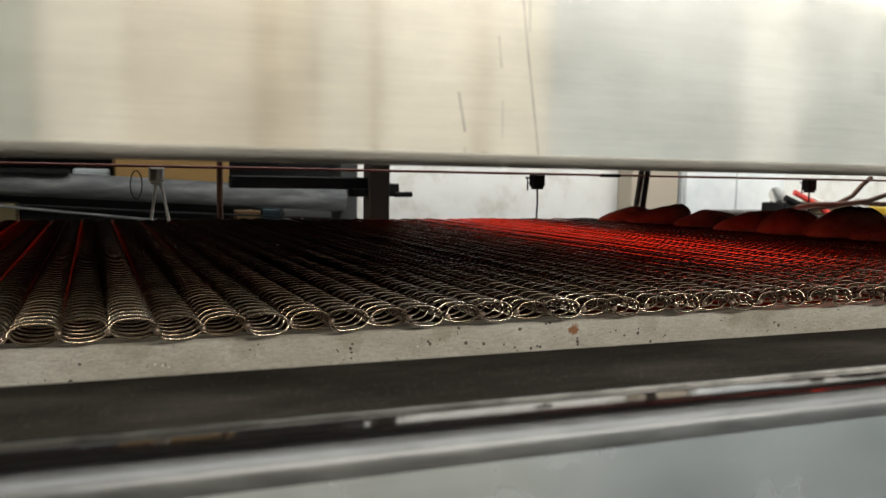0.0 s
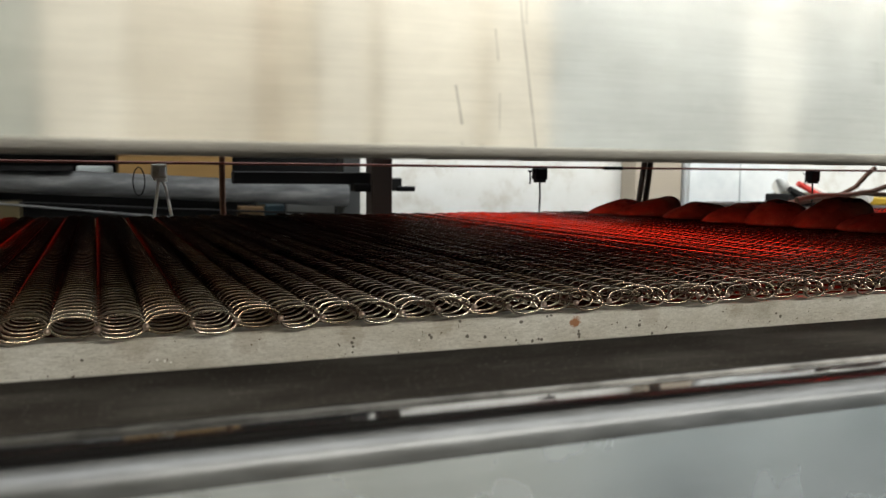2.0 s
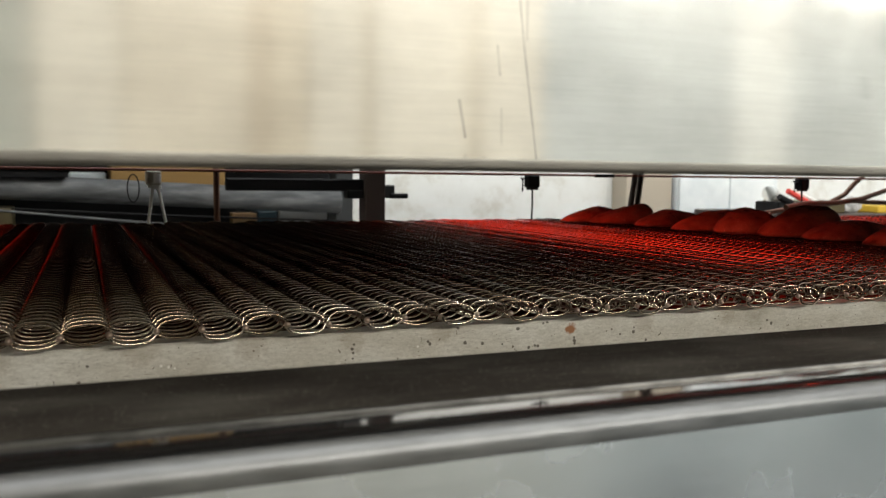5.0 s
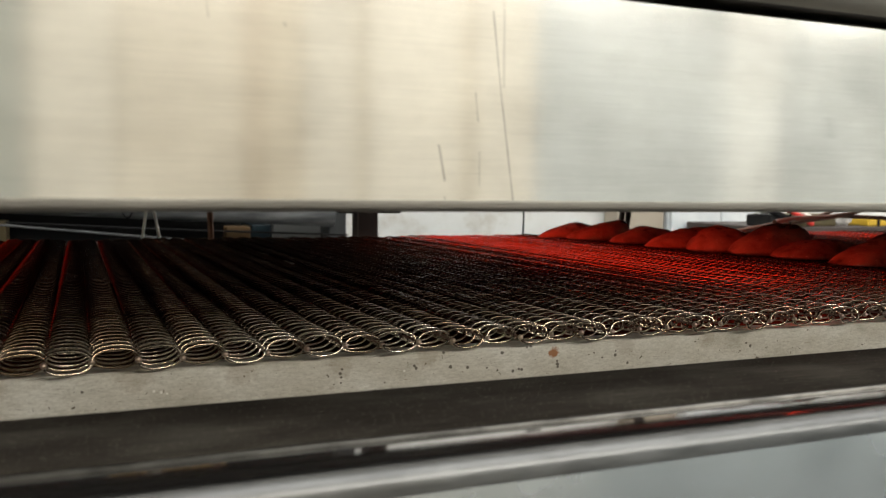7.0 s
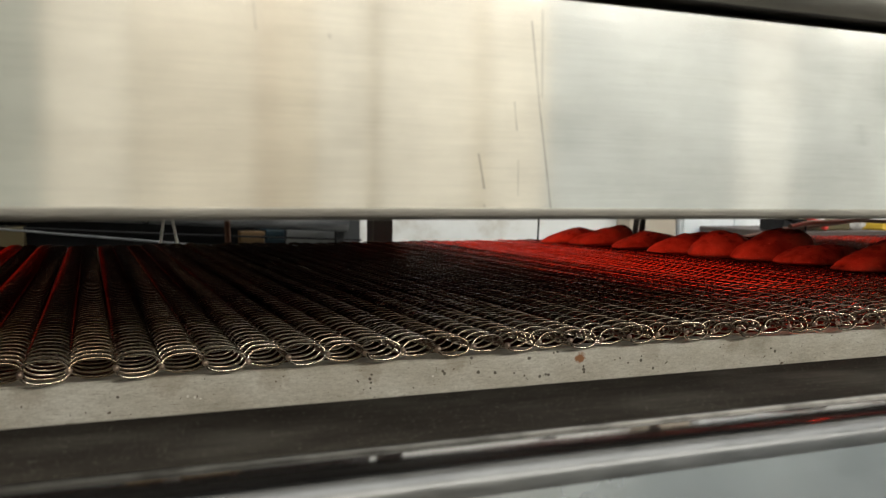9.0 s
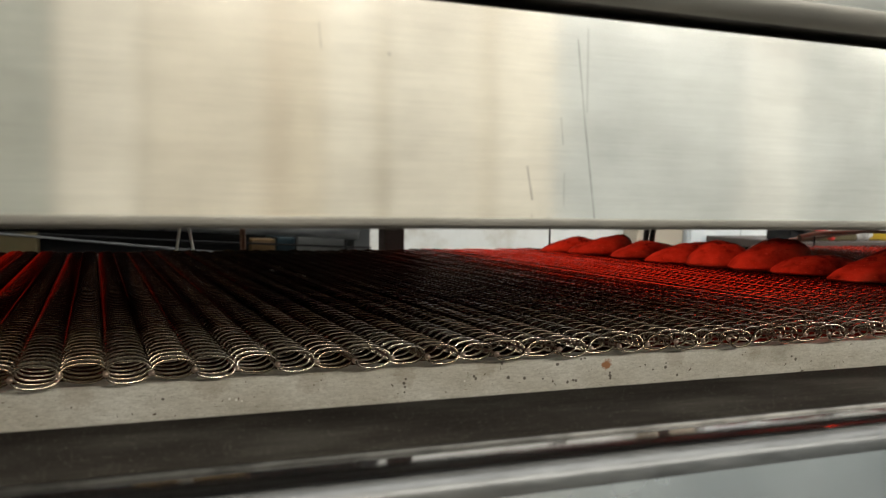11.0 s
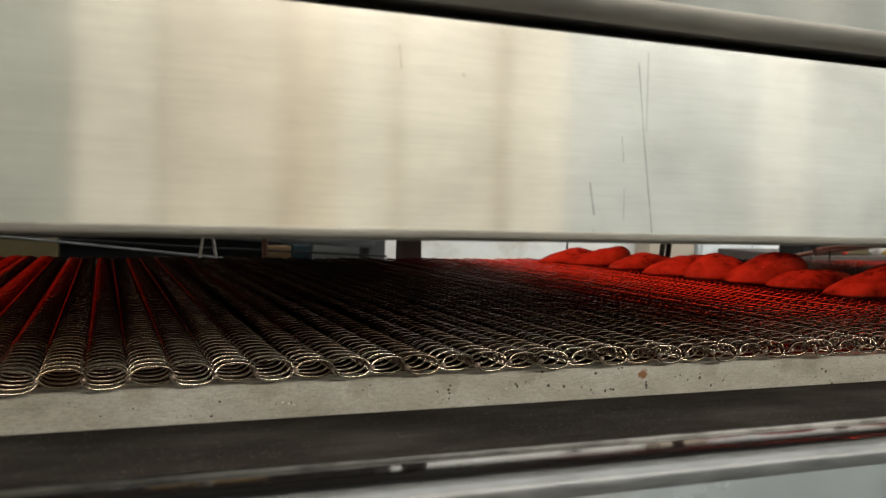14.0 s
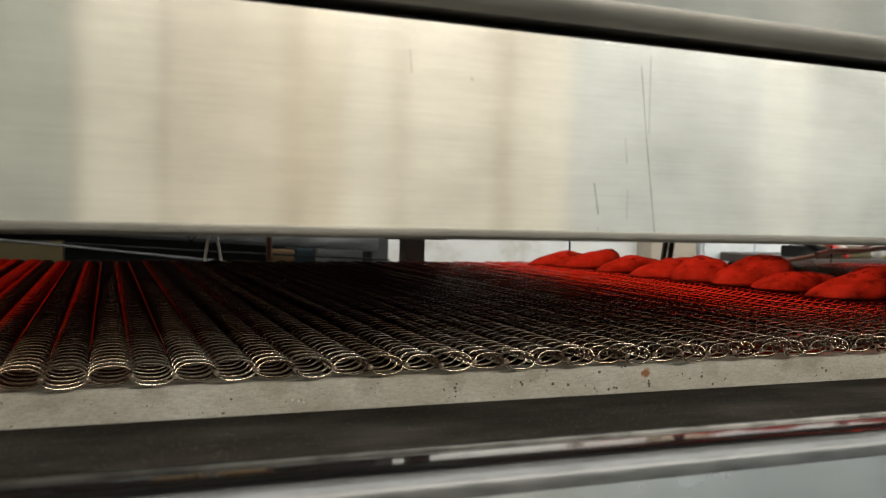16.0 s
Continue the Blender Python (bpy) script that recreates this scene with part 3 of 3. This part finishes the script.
for x in (OX0, OX1 - 0.01):
    part("side_panel", box(x, x + 0.01, HY + 0.018, 0.93, 0.067, 0.405), M_HOOD, hood)
for cx in (-0.20, 0.57, 1.34, 2.08):
    walls = [box(cx - 0.090, cx + 0.090, 0.12, 0.88, 0.1235, 0.1275), box(cx - 0.090, cx - 0.073, 0.12, 0.88, 0.0790, 0.1235), box(cx + 0.073, cx + 0.090, 0.12, 0.88, 0.0790, 0.1235)]
    for j in range(6):
        walls.append(box(cx - 0.073, cx + 0.073, 0.12 + j * 0.15, 0.13 + j * 0.15, 0.0840, 0.1235))
    b = part("burner", join(*walls), M_DARKHOOD, hood, "infrared gas burner housing with deep frames")
    for j in range(5):
        y0 = 0.1305 + j * 0.15
        part("ceramic_plate", box(cx - 0.0725, cx + 0.0725, y0, y0 + 0.139, 0.112, 0.1155), M_DULL if cx < 0 else M_GLOW, b, "glowing red ceramic burner plate")
for x in (OX0 + 0.05, OX1 - 0.05):
    for y in (0.03, 0.90):
        part("hood_post", box(x - 0.02, x + 0.02, y - 0.004, y + 0.016, -0.09, 0.127), M_GREY, hood)

# ---- igniters, pipes and cable under the hood's rear edge ----
def igniter(x, y, prongs):
    ig = part("igniter", join(box(x - 0.011, x + 0.010, y - 0.010, y + 0.010, 0.047, 0.0672, 0.0015, 1), box(x - 0.008, x + 0.008, y - 0.008, y + 0.008, 0.0425, 0.0475, 0.001, 1)), M_BLACK if prongs == 1 else M_PLATE, hood, "gas igniter head")
    if prongs == 2:
        part("ceramic_collar", join(tube([(x + 0.004, y - 0.010, 0.0625), (x + 0.004, y - 0.010, 0.050)], 0.0052, 10), tube([(x + 0.003, y - 0.010, 0.0465), (x + 0.003, y - 0.010, 0.0415)], 0.0070, 10)), M_CERAM, ig, "white ceramic collar")
        part("electrode", tube([(x - 0.001, y, 0.044), (x - 0.002, y, 0.036), (x - 0.008, y, -0.006), (x - 0.009, y, -0.03)], 0.0021, 8), M_CERAM, ig, "bare steel electrode")
        part("electrode", tube([(x + 0.004, y, 0.044), (x + 0.008, y, 0.034), (x + 0.0155, y, -0.006), (x + 0.018, y, -0.03)], 0.0021, 8), M_CERAM, ig, "bare steel electrode")
        loop = [(x - 0.028 + 0.008 * math.sin(a), y, 0.042 + 0.020 * math.cos(a)) for a in np.linspace(0, math.tau, 22)]
        part("wire_loop", tube(loop, 0.0009, 5), M_BLACK, ig, "thin dark wire loop")
    else:
        part("electrode", tube([(x, y, 0.045), (x + 0.001, y, 0.02), (x - 0.001, y, -0.03)], 0.0016, 8), M_BLACK, ig, "thin dark electrode")
        part("side_pin", tube([(x - 0.0185, y, 0.063), (x - 0.0185, y, 0.040)], 0.0013, 6), M_BLACK, ig)
        part("bracket", box(x - 0.021, x + 0.012, y - 0.004, y + 0.004, 0.0605, 0.0632), M_BLACK, ig)


igniter(0.0985, 0.952, 2)
igniter(0.7160, 0.952, 1)
igniter(1.3200, 0.952, 1)
part("gas_pipe", tube([(0.1876, 0.958, 0.0960), (0.1876, 0.958, 0.0640), (0.1876, 0.958, 0.02), (0.1895, 0.958, -0.03)], 0.0046, 10), M_BROWN, hood, "rusty brown gas pipe")
part("gas_pipe", tube([(0.9310, 0.955, 0.0960), (0.9270, 0.955, 0.0635), (0.9190, 0.955, 0.008), (0.9130, 0.955, -0.03)], 0.0052, 10), M_POST, hood, "dark twin gas pipe")
part("gas_pipe", tube([(0.9440, 0.955, 0.0960), (0.9400, 0.955, 0.0635), (0.9330, 0.955, 0.008), (0.9270, 0.955, -0.03)], 0.0052, 10), M_POST, hood, "dark twin gas pipe")
part("rear_rod", tube([(OX0, 0.951, 0.0688), (OX1, 0.951, 0.0688)], 0.0021, 10), M_RODRED, hood, "thin brown rod along the hood's rear edge, reddened for burner light")
for x in (OX0 + 0.1, 0.936, OX1 - 0.1):
    part("rod_hanger", tube([(x, 0.951, 0.0688), (x, 0.944, 0.095)], 0.0012, 6), M_BLACK, hood)
part("rod_clamp", box(0.842, 0.878, 0.945, 0.957, 0.0652, 0.0712, 0.001, 1), M_BLACK, hood, "black clamp on the rear rod")

cable = tagged(new("gas_hose"), "brown rubber gas hose hanging behind the oven hood", "hose")
hp = [(1.52, 0.985, 0.075), (1.497, 0.985, 0.060), (1.470, 0.985, 0.036), (1.43, 0.985, 0.020), (1.37, 0.985, 0.010), (1.30, 0.985, 0.004), (1.20, 0.99, -0.012), (1.10, 1.0, -0.05)]
part("hose", tube(hp, 0.0048, 10), M_BROWN, cable)
hose2 = tagged(new("gas_hose"), "brown rubber gas hose running along the far side of the belt", "hose")
part("hose", tube([(1.26, 0.93, 0.012), (1.33, 0.95, 0.019), (1.42, 0.96, 0.020), (1.50, 0.97, 0.027), (1.60, 0.98, 0.05), (1.66, 0.985, 0.075)], 0.0050, 10), M_BROWN, hose2)
part("hose", tube([(1.30, 0.97, 0.004), (1.40, 0.98, 0.014), (1.49, 0.985, 0.022), (1.62, 0.99, 0.018), (1.8, 1.0, -0.02)], 0.0045, 10), M_BROWN, hose2)

# ---- things beyond the belt ----
post = tagged(new("steel_post"), "dark brown steel post standing behind the oven", "post")
part("upright", box(0.4945, 0.5350, 1.20, 1.24, Z0, 0.42, 0.002, 1), M_POST, post)
part("bracket", box(0.5345, 0.5560, 1.205, 1.235, 0.021, 0.046, 0.002, 1), M_GREY, post, "grey bolted bracket")
part("bolt", tube([(0.545, 1.20, 0.0255), (0.579, 1.20, 0.0255)], 0.0050, 8), M_BLACK, post, "black bolt")
part("cross_arm", box(0.24, 0.495, 1.21, 1.23, 0.034, 0.0565, 0.002, 1), M_BLACK, post, "black flat arm reaching to the rack")
part("cross_arm", box(0.462, 0.495, 1.205, 1.235, 0.020, 0.036, 0.002, 1), M_BLACK, post)

M_DUCT = mat("dusty_duct", (0.14, 0.15, 0.155), 0.65)
du = noise_tex(M_DUCT, coords(M_DUCT, (14, 60, 60)), 1.0, 6)
plug(M_DUCT, ramp(M_DUCT, du, [(0.3, (0.06, 0.063, 0.066)), (0.5, (0.11, 0.115, 0.12)), (0.7, (0.21, 0.215, 0.22))]), "Base Color")
rack = tagged(new("storage_rack"), "grey steel storage rack holding scrap and boxes", "rack")
part("duct", tube([(-1.3, 1.70, 0.0840), (0.585, 1.70, -0.0027)], 0.0275, 20), M_DUCT, rack, "dusty grey round duct along the rack front", smooth=True)
part("shelf", box(-1.3, 0.62, 1.64, 2.12, -0.14, -0.125), M_GREY, rack)
# Black backing added to give the dark depth behind the shelves.
part("back_sheet", box(-1.3, 0.70, 2.12, 2.13, Z0, 0.55), M_BLACK, rack, "black back sheet")
part("upright", box(0.575, 0.62, 1.70, 1.76, Z0, 0.55, 0.003, 1), M_GREY, rack)
part("upright", box(-1.3, -1.26, 1.70, 1.76, Z0, 0.55, 0.003, 1), M_GREY, rack)
part("rail", extrude_profile([(1.66, 0.052), (1.66, 0.062), (1.70, 0.062), (1.70, 0.052)], -1.3, -0.03), M_BLACK, rack)
# Unseen upper shelf, added to keep the overhead light off the rack.
part("shelf", box(-1.3, 0.62, 1.68, 2.12, 0.26, 0.275), M_GREY, rack)
# Black sheet added to stand in for the darkness below the duct.
part("skirt", box(-1.3, 0.33, 1.765, 1.772, -0.125, 0.0), M_BLACK, rack, "black sheet added for the dark under the duct")
M_DUSTY = mat("dusty_grey_sheet", (0.26, 0.27, 0.275), 0.6)
part("side_sheet", box(0.455, 0.575, 1.78, 1.80, -0.125, 0.030), M_DUSTY, rack, "dusty grey sheet")
tagged(mesh_ob("cardboard_box", box(0.0635, 0.325, 1.80, 2.05, -0.125, 0.092, 0.003, 1), M_CARD), "brown cardboard box standing on the rack shelf", "box")
bag = box(-0.028, 0.055, 1.85, 2.0, -0.125, 0.064, 0.006, 2)
M_BAG = mat("pale_plastic", (0.55, 0.62, 0.66), 0.35)
tagged(mesh_ob("plastic_tub", bag, M_BAG), "pale blue plastic tub on the rack shelf", "tub")
rod = tagged(mesh_ob("metal_rod", tube([(-0.9, 1.64, 0.05), (-0.16, 1.66, -0.0185), (0.06, 1.665, -0.040), (0.5, 1.68, -0.083)], 0.0026, 8), M_DUCT), "thin grey metal rod leaning along the rack", "rod")
rod2 = tagged(mesh_ob("metal_rod", tube([(-0.8, 1.65, 0.02), (0.15, 1.67, -0.030), (0.62, 1.69, -0.050)], 0.0024, 8), M_BLACK), "thin dark metal rod leaning along the rack", "rod")
M_PARCEL = mat("tan_wrapping", (0.20, 0.125, 0.06), 0.85)
tagged(mesh_ob("parcel", box(0.34, 0.402, 1.80, 1.86, -0.125, -0.033, 0.004, 2), M_PARCEL), "small tan parcel on the rack shelf", "parcel")
M_TEAL = mat("teal_plastic", (0.008, 0.03, 0.045), 0.5)
tagged(mesh_ob("plastic_crate", box(0.404, 0.452, 1.80, 1.95, -0.125, -0.028, 0.004, 2), M_TEAL), "dark teal plastic crate on the rack shelf", "crate")
M_OCHRE = mat("ochre_paint", (0.08, 0.062, 0.024), 0.6)
tagged(mesh_ob("ochre_case", box(-0.40, -0.135, 1.66, 1.755, -0.125, -0.012, 0.004, 2), M_OCHRE), "dull ochre case on the rack shelf", "case")

M_BEIGE = mat("beige_board", (0.44, 0.385, 0.31), 0.8)
tagged(mesh_ob("pillar", box(1.965, 2.185, 2.50, 2.60, Z0, Z1, 0.004, 1), M_BEIGE), "beige painted pillar against the white wall", "pillar", kind="structure")
fz = tagged(new("wall_cabinet"), "white enamelled shallow cabinet standing against the wall", "cabinet")
M_ENAM = mat("white_enamel", (0.80, 0.84, 0.86), 0.3)
ec = noise_tex(M_ENAM, coords(M_ENAM), 7.0, 5)
plug(M_ENAM, ramp(M_ENAM, ec, [(0.3, (0.66, 0.71, 0.74)), (0.6, (0.82, 0.86, 0.88))]), "Base Color")
part("body", box(2.195, 2.705, 2.485, 2.58, Z0, 0.30, 0.008, 3), M_ENAM, fz)
part("door", box(2.200, 2.448, 2.470, 2.4845, Z0 + 0.06, 0.292, 0.004, 2), M_ENAM, fz)
part("door", box(2.452, 2.700, 2.470, 2.4845, Z0 + 0.06, 0.292, 0.004, 2), M_ENAM, fz)
bench = tagged(new("side_bench"), "dark side bench cluttered with tools behind the oven", "bench")
part("top", box(2.256, 3.0, 1.95, 2.45, -0.09, -0.055, 0.004, 1), M_POST, bench)
for x in (2.30, 2.95):
    for y in (2.0, 2.40):
        part("leg", box(x - 0.02, x + 0.02, y - 0.02, y + 0.02, Z0, -0.09), M_POST, bench)
jug = tagged(new("white_jug"), "white plastic jug lying on the side bench", "jug")
M_JUG = mat("cloudy_plastic", (0.52, 0.54, 0.53), 0.25)
part("body", tube([(2.262, 2.05, 0.018), (2.268, 2.05, 0.018), (2.300, 2.07, 0.010), (2.31, 2.07, 0.006)], 0.026, 16), M_JUG, jug, smooth=True)
for k in range(4):
    part("rib", tube([(2.266 + 0.009 * k, 2.052 + 0.004 * k, 0.0165 - 0.0022 * k), (2.270 + 0.009 * k, 2.054 + 0.004 * k, 0.0155 - 0.0022 * k)], 0.0275, 16), M_CERAM, jug)
part("base", box(2.262, 2.36, 2.0, 2.12, -0.055, -0.012, 0.006, 2), M_BLACK, jug)
M_RED = mat("red_paint", (0.62, 0.04, 0.03), 0.4)
tool = tagged(new("red_tool"), "red and white hand tool leaning on the bench clutter", "tool")
part("handle", tube([(2.29, 1.99, 0.026), (2.35, 1.985, -0.001), (2.44, 1.98, -0.045)], 0.010, 10), M_RED, tool)
part("grip", tube([(2.262, 2.0, 0.005), (2.31, 1.995, -0.015), (2.36, 1.99, -0.045)], 0.012, 10), M_BLACK, tool, "black ribbed grip")
part("label_plate", tube([(2.32, 2.0, 0.030), (2.45, 1.995, -0.020)], 0.007, 8), M_CERAM, tool)
tagged(mesh_ob("tool_case", box(2.37, 2.60, 2.02, 2.2, -0.055, -0.01, 0.006, 2), M_OCHRE), "dark ochre tool case on the side bench", "case")

M_YELLOW = mat("yellow_paint", (0.62, 0.40, 0.03), 0.45)
yb = tagged(new("yellow_box"), "yellow plastic box with dark bands on the side bench", "box")
part("body", box(2.74, 2.95, 2.0, 2.14, -0.055, -0.026, 0.005, 2), M_YELLOW, yb)
for bx in (2.785, 2.845, 2.905):
    part("band", box(bx, bx + 0.014, 1.997, 2.143, -0.0548, -0.0235, 0.001, 1), M_BLACK, yb, "dark band")


def crumpled_bag(x, y, z, w, h):
    bm = bmesh.new()
    bmesh.ops.create_icosphere(bm, subdivisions=4, radius=1.0)
    for v in bm.verts:
        d = 1 + 0.22 * noise.noise(v.co * 2.1) + 0.10 * noise.noise(v.co * 6.0)
        v.co = Vector((v.co.x * d * w / 2, v.co.y * d * w / 2.6, max(v.co.z * d, -0.8) * h / 1.9 + h * 0.42))
    ob = mesh_ob("plastic_bag", bm, M_WRAP, smooth=False)
    ob.location = (x, y, z)
    return tagged(ob, "crumpled grey plastic bag lying on the side bench", "bag")


M_WRAP = mat("grey_film", (0.42, 0.41, 0.40), 0.28)
crumpled_bag(2.665, 2.06, -0.055, 0.085, 0.062)


def motions():
    walk(belt, [(t, pose(-SPEED * t, 0, 0)) for t in range(0, 17)])
    for ob, (x, y) in BREADS:
        walk(ob, [(t, pose(x - SPEED * (t - 12.5), y, 0.0046 - 0.007 * y)) for t in range(0, 17)])


motions()
